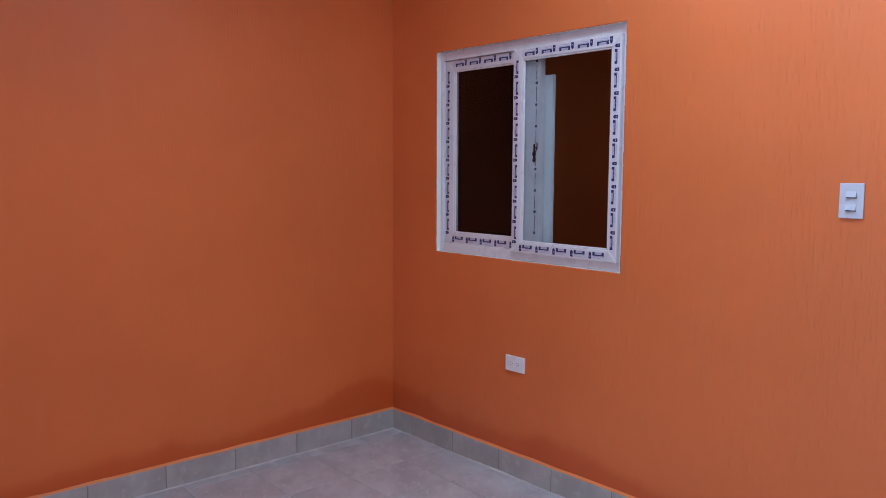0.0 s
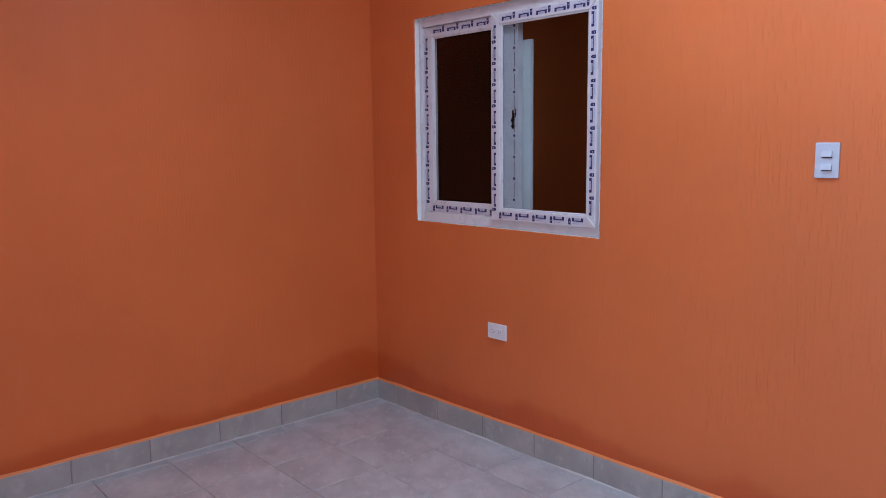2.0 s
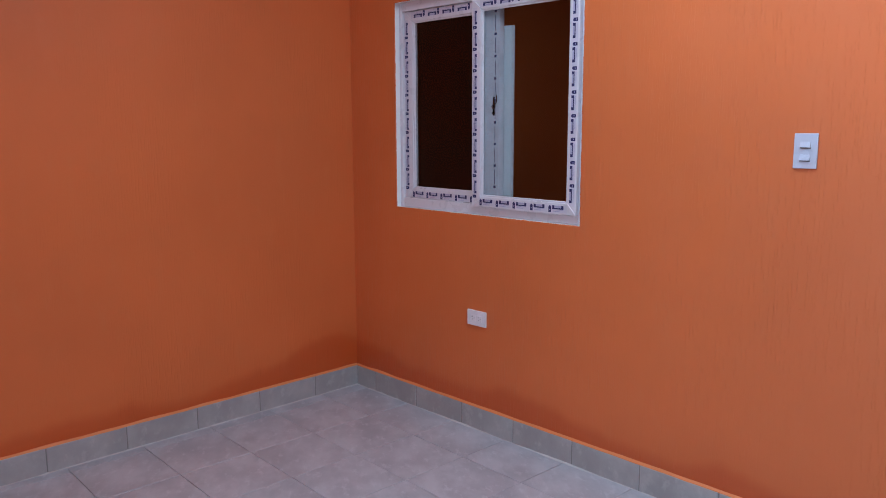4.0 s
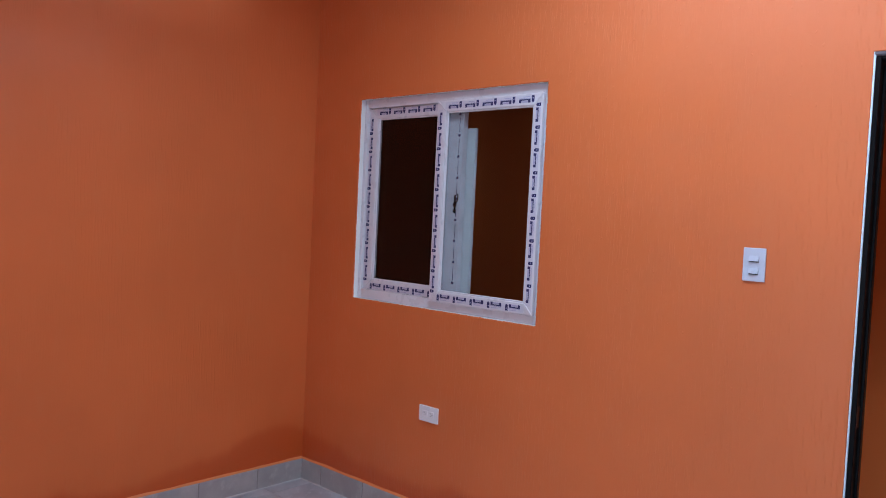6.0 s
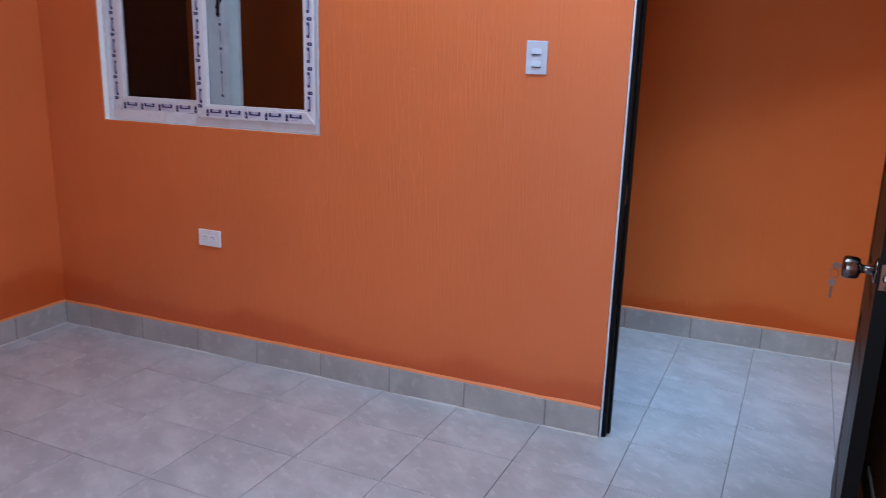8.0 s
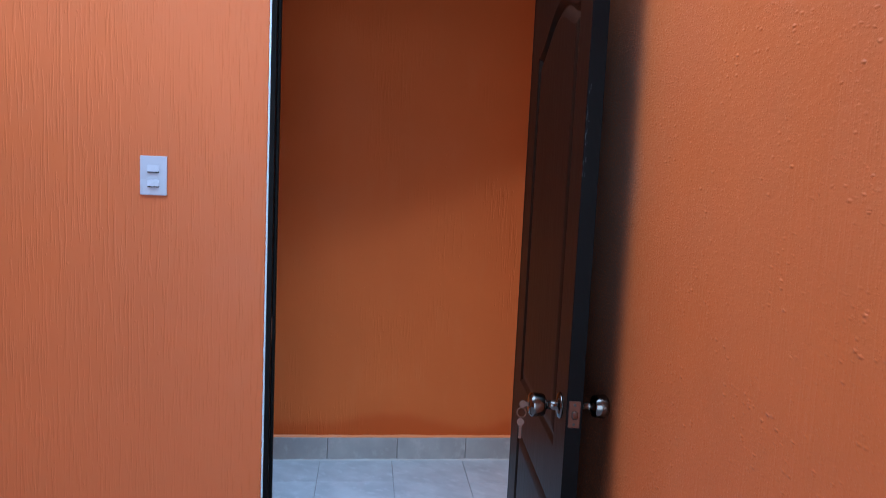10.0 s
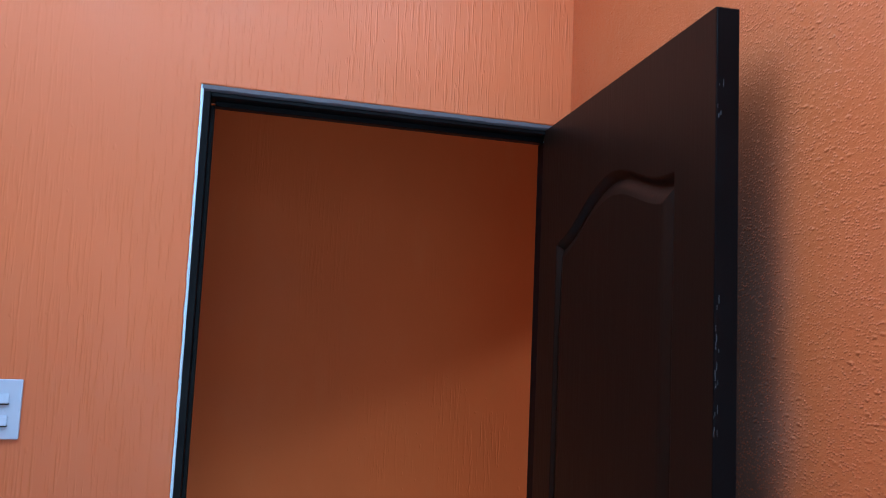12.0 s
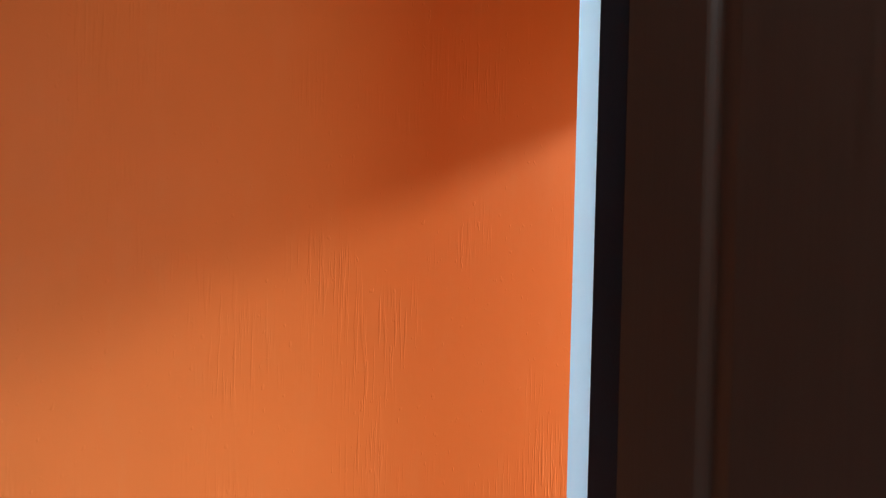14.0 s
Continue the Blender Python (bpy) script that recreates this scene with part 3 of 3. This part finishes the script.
def window():
    x0, x1, z0, z1 = WIN
    o = (x0, 0.03, z0)
    w = structure(thing("window_1", o, "white plastic sliding window still in printed protective film", "window"), "")
    off = Matrix.Translation(-Vector(o))
    for nm, b in (("window_frame", (x0 + 0.001, x0 + 0.023, 0.030, 0.115, z0 + 0.001, z1 - 0.001)), ("window_frame", (x1 - 0.034, x1 - 0.001, 0.030, 0.115, z0 + 0.001, z1 - 0.001)),
                  ("window_frame", (x0 + 0.023, x1 - 0.034, 0.0305, 0.115, z0 + 0.001, z0 + 0.050)), ("window_frame", (x0 + 0.023, x1 - 0.034, 0.0305, 0.115, z1 - 0.044, z1 - 0.001))):
        bm = bmesh.new()
        add_box(bm, *b, 0.002)
        bm.transform(off)
        part(nm, bm, M_PVC, w)
    sash(w, o, "sash", x0 + 0.024, 1.033, z0 + 0.050, z1 - 0.045, 0.046, 0.080, 0.058, 0.089, 0.050, dotted=True)
    sash(w, o, "sash", 0.898, x1 - 0.030, z0 + 0.040, z1 - 0.042, 0.008, 0.040, 0.056, 0.047, 0.050)
    bm = bmesh.new()
    add_box(bm, 1.010, 1.074, 0.088, 0.106, z0 + 0.052, 1.903, 0.004, 2)
    bm.transform(off)
    part("screen_stile", bm, M_GREYPVC, w, "pale grey stile of the outer screen")
    bm = bmesh.new()
    add_box(bm, 0.966, 0.977, 0.0420, 0.0458, 1.505, 1.590, 0.0015)
    add_ring(bm, 0.0090, 0.0028, Matrix.Translation((0.972, 0.0425, 1.545)) @ Matrix.Rotation(radians(90), 4, 'X'))
    for i in range(9):
        t = radians(-30 + 150 * i / 8)
        add_box(bm, 0.980 + 0.010 * math.cos(t) - 0.0025, 0.980 + 0.010 * math.cos(t) + 0.0025, 0.0405, 0.0450, 1.572 - 0.014 * math.sin(t) - 0.0035, 1.572 - 0.014 * math.sin(t) + 0.0035, 0.001)
    add_box(bm, 0.987, 0.992, 0.0405, 0.0450, 1.572, 1.596, 0.0012)
    add_box(bm, 0.962, 0.983, 0.0400, 0.0452, 1.512, 1.522, 0.0015)
    bm.transform(off @ Matrix.Translation((0.032, 0, 0)))
    part("latch", bm, M_FRAME, w, "small dark sash latch")


window()


# ---- ragged paint edge round the openings ----
def paint_edge(name, a, b, inward, seed):
    """A wobbling lip of orange paint along an opening's edge in the wall plane, from a to b (x, z); inward: (dx, dz) into the opening."""
    bm = bmesh.new()
    d = Vector((b[0] - a[0], 0, b[1] - a[1]))
    n = int(d.length / 0.008)
    inw = Vector((inward[0], 0, inward[1]))
    rows = []
    for i in range(n + 1):
        p = Vector((a[0], 0, a[1])) + d * (i / n)
        w = 0.0014 + 0.0026 * noise.noise((i * 0.21, seed, 0)) + 0.0016 * noise.noise((i * 0.9, seed, 4))
        t = 0.0011 + 0.0006 * noise.noise((i * 0.35, seed, 8))
        rows.append([bm.verts.new(p + inw * o + Vector((0, -h, 0))) for o, h in ((-0.010, 0.0004), (-0.003, t), (max(0.0004, w), t * 0.8), (max(0.0004, w) - 0.0002, -0.004))])
    for r0, r1 in zip(rows, rows[1:]):
        for k in range(3):
            bm.faces.new((r0[k], r0[k + 1], r1[k + 1], r1[k]))
    structure(part(name, bm, M_NORTH, smooth=True), "ragged lip of orange paint along the opening", "trim")


for a, b, inw, sd in (((WIN[0], WIN[2]), (WIN[0], WIN[3]), (1, 0), 1), ((WIN[1], WIN[2]), (WIN[1], WIN[3]), (-1, 0), 2), ((WIN[0], WIN[2]), (WIN[1], WIN[2]), (0, 1), 3),
                      ((WIN[0], WIN[3]), (WIN[1], WIN[3]), (0, -1), 4), ((DOOR[0], SKIRT), (DOOR[0], DOOR[3]), (1, 0), 5), ((DOOR[0], DOOR[3]), (DOOR[1], DOOR[3]), (0, -1), 6)):
    paint_edge("trim", a, b, inw, sd)


# ---- switch and socket ----
def light_switch():
    sx, sz = 2.419, 1.375
    t = thing("light_switch", (sx, 0, sz), "white plastic double light switch on the orange wall", "switch")
    box_part("plate", -0.038, 0.038, -0.0075, -0.0003, -0.057, 0.057, M_SWITCH, t, "", 0.003, 3)
    for z in (0.021, -0.021):
        bm = bmesh.new()
        vs = add_box(bm, -0.0165, 0.0165, -0.0150, -0.0068, z - 0.0095, z + 0.0095)
        for v in vs:
            if v.co.y < -0.01 and v.co.z > z:
                v.co.y += 0.0045
        bmesh.ops.bevel(bm, geom=list(bm.edges), offset=0.001, segments=2, affect='EDGES')
        part("rocker", bm, M_SWITCH, t)
        # dark strip stands in for the shadow line beneath the rocker
        box_part("rocker_shade", -0.0165, 0.0165, -0.0081, -0.006, z - 0.0128, z - 0.0092, M_SLOT, t, "dark strip for the shade in the gap under the rocker")


def socket():
    sx, sz = 0.9485, 0.5545
    t = thing("wall_socket", (sx, 0, sz), "white plastic double socket on the orange wall", "socket")
    box_part("plate", -0.0595, 0.0595, -0.0105, -0.0003, -0.037, 0.037, M_PLATE, t, "", 0.003, 3)
    for x in (-0.020, 0.020):
        bm = bmesh.new()
        add_box(bm, x - 0.0165, x + 0.0165, -0.0122, -0.010, -0.015, 0.015, 0.0008)
        outlet = part("outlet", bm, M_PLATE, t)
        bm = bmesh.new()
        add_box(bm, x - 0.007, x + 0.001, -0.0126, -0.0118, 0.0055, 0.0075)
        add_box(bm, x - 0.006, x + 0.001, -0.0126, -0.0118, -0.0075, -0.0055)
        add_box(bm, x + 0.006, x + 0.010, -0.0126, -0.0118, -0.002, 0.002)
        part("slot", bm, M_SLOT, outlet)


light_switch()
socket()


# ---- pale patch low on the wall behind the door ----
def wall_patch():
    bm = bmesh.new()
    rows = []
    for i in range(19):
        y = -0.52 + 0.26 * i / 18
        m, w = 0.218 + 0.004 * noise.noise((i * 0.4, 1, 5)), 0.013 + 0.005 * noise.noise((i * 0.6, 2, 5))
        rows.append([bm.verts.new((ROOM_X - h, y, z)) for z, h in ((m - w, -0.001), (m - w * 0.7, 0.003), (m + w * 0.7, 0.003), (m + w, -0.001))])
    for r0, r1 in zip(rows, rows[1:]):
        for k in range(3):
            bm.faces.new((r0[k], r0[k + 1], r1[k + 1], r1[k]))
    structure(part("trim", bm, M_WHITE, smooth=True), "streak of white filler low on the wall behind the door", "trim")


wall_patch()


# ---- skirting tiles ----
def skirting(name, axis, face, joints, lo, hi, z1, label):
    """Tiles set end to end against a wall; axis: the one along the run; face: (wall plane, room-side plane)."""
    base = structure(thing(name, (0, 0, 0), label, "baseboard"), "")
    cuts = [lo] + sorted(j for j in joints if lo + 0.02 < j < hi - 0.02) + [hi]
    shared = {}
    for a, b in zip(cuts, cuts[1:]):
        ln = round(b - a - 0.005, 4)
        if ln not in shared:
            bm = bmesh.new()
            t = abs(face[1] - face[0])
            add_box(bm, -ln / 2, ln / 2, -t / 2, t / 2, 0.0, z1, 0.0018)
            shared[ln] = mesh_of("tile", bm, M_SKIRT)
        ob = new("tile", shared[ln])
        ob.parent = base
        mid, cross = (a + b) / 2, (face[0] + face[1]) / 2 + random.uniform(-0.0006, 0.0006)
        ob.matrix_world = pose(mid, cross, 0.0, 0, 0, random.uniform(-0.12, 0.12)) if axis == 'x' else pose(cross, mid, 0.0, 0, 0, 90 + random.uniform(-0.12, 0.12))
    g0, g1 = (face[0], face[0] + (face[1] - face[0]) * 0.75)
    bm = bmesh.new()
    if axis == 'x':
        add_box(bm, lo, hi, g0, g1, 0.0, z1 - 0.003)
    else:
        add_box(bm, g0, g1, lo, hi, 0.0, z1 - 0.003)
    part("joint", bm, M_GROUT, base, "grey joint mortar")
    # pale uneven grout along the foot
    bm = bmesh.new()
    n = int((hi - lo) / 0.02)
    sg = 1 if face[1] > face[0] else -1
    rows = []
    for i in range(n + 1):
        u = lo + (hi - lo) * i / n
        d = max(0.0008, 0.0050 + 0.0060 * noise.noise((u * 3.1, face[0] * 4, 6)) + 0.0045 * noise.noise((u * 23, face[0] * 4, 2)))
        rows.append([bm.verts.new((u, c, z) if axis == 'x' else (c, u, z)) for c, z in ((face[1] - sg * 0.001, 0.0006 + d * 0.7), (face[1] + sg * d, 0.0006), (face[1] + sg * d, -0.003))])
    for r0, r1 in zip(rows, rows[1:]):
        for k in range(2):
            bm.faces.new((r0[k], r0[k + 1], r1[k + 1], r1[k]))
    part("grout_line", bm, M_PALEGROUT, base, "pale uneven grout along the foot", smooth=True)
    # painted plaster bead along the top edge
    bm = bmesh.new()
    n = max(2, int((hi - lo) / 0.03))
    rows = []
    for i in range(n + 1):
        u = lo + (hi - lo) * i / n
        d = 0.85 + 0.12 * noise.noise((u * 9, face[0] * 5, 3))
        h = 0.010 + 0.004 * noise.noise((u * 7, face[0] * 3, 9))
        ring = []
        for fw, fz in ((0.0, z1 - 0.004), (d, z1 - 0.001), (d * 0.9, z1 + h * 0.3), (0.0, z1 + h)):
            c = face[0] + (face[1] - face[0]) * fw
            ring.append(bm.verts.new((u, c, fz) if axis == 'x' else (c, u, fz)))
        rows.append(ring)
    for r0, r1 in zip(rows, rows[1:]):
        for k in range(3):
            bm.faces.new((r0[k], r0[k + 1], r1[k + 1], r1[k]))
    part("paint_bead", bm, plain("orange_bead", (0.72, 0.23, 0.075), 0.55), base, "orange paint bead along the top")


skirting("baseboard_north", 'x', (0.0, -0.010), [2.529 - 0.336 * i for i in range(8)], 0.012, DOOR[0] - 0.001, SKIRT, "beige ceramic skirting tiles under the window wall")
skirting("baseboard_west", 'y', (0.0, 0.010), [-0.295 - 0.3435 * i for i in range(12)], ROOM_Y, -0.001, SKIRT, "beige ceramic skirting tiles along the plain wall")
skirting("baseboard_east", 'y', (ROOM_X, ROOM_X - 0.010), [-0.25 - 0.3435 * i for i in range(12)], ROOM_Y, -0.001, SKIRT, "beige ceramic skirting tiles behind the door")
skirting("baseboard_corridor", 'x', (COR_Y, COR_Y - 0.010), [2.919 + 0.335 * i for i in range(-8, 7)], COR_X0, COR_X1, SKIRT, "beige ceramic skirting tiles in the corridor")


# ---- floor tiles ----
def floor_tiles():
    px, py, turn = 0.344, 0.334, radians(-1.3)
    bm = bmesh.new()
    add_box(bm, -(px - 0.0024) / 2, (px - 0.0024) / 2, -(py - 0.0024) / 2, (py - 0.0024) / 2, -0.008, 0.0, 0.0012)
    me = mesh_of("tile", bm, M_TILE)
    rot = Matrix.Rotation(turn, 4, 'Z')
    origin = Vector((1.818, -0.298, 0))
    for i in range(-7, 12):
        for j in range(-13, 6):
            c = origin + rot @ Vector(((i + 0.5) * px, (j + 0.5) * py, 0))
            inside = -0.16 < c.x < ROOM_X + 0.16 and ROOM_Y - 0.1 < c.y < 0.1 or -0.6 < c.x < COR_X1 and 0.0 < c.y < COR_Y + 0.16
            if not inside:
                continue
            ob = new("tile", me)
            ob.parent = floor
            ob.matrix_world = Matrix.Translation(c + Vector((0, 0, random.uniform(-0.0006, 0.0003)))) @ rot


floor_tiles()
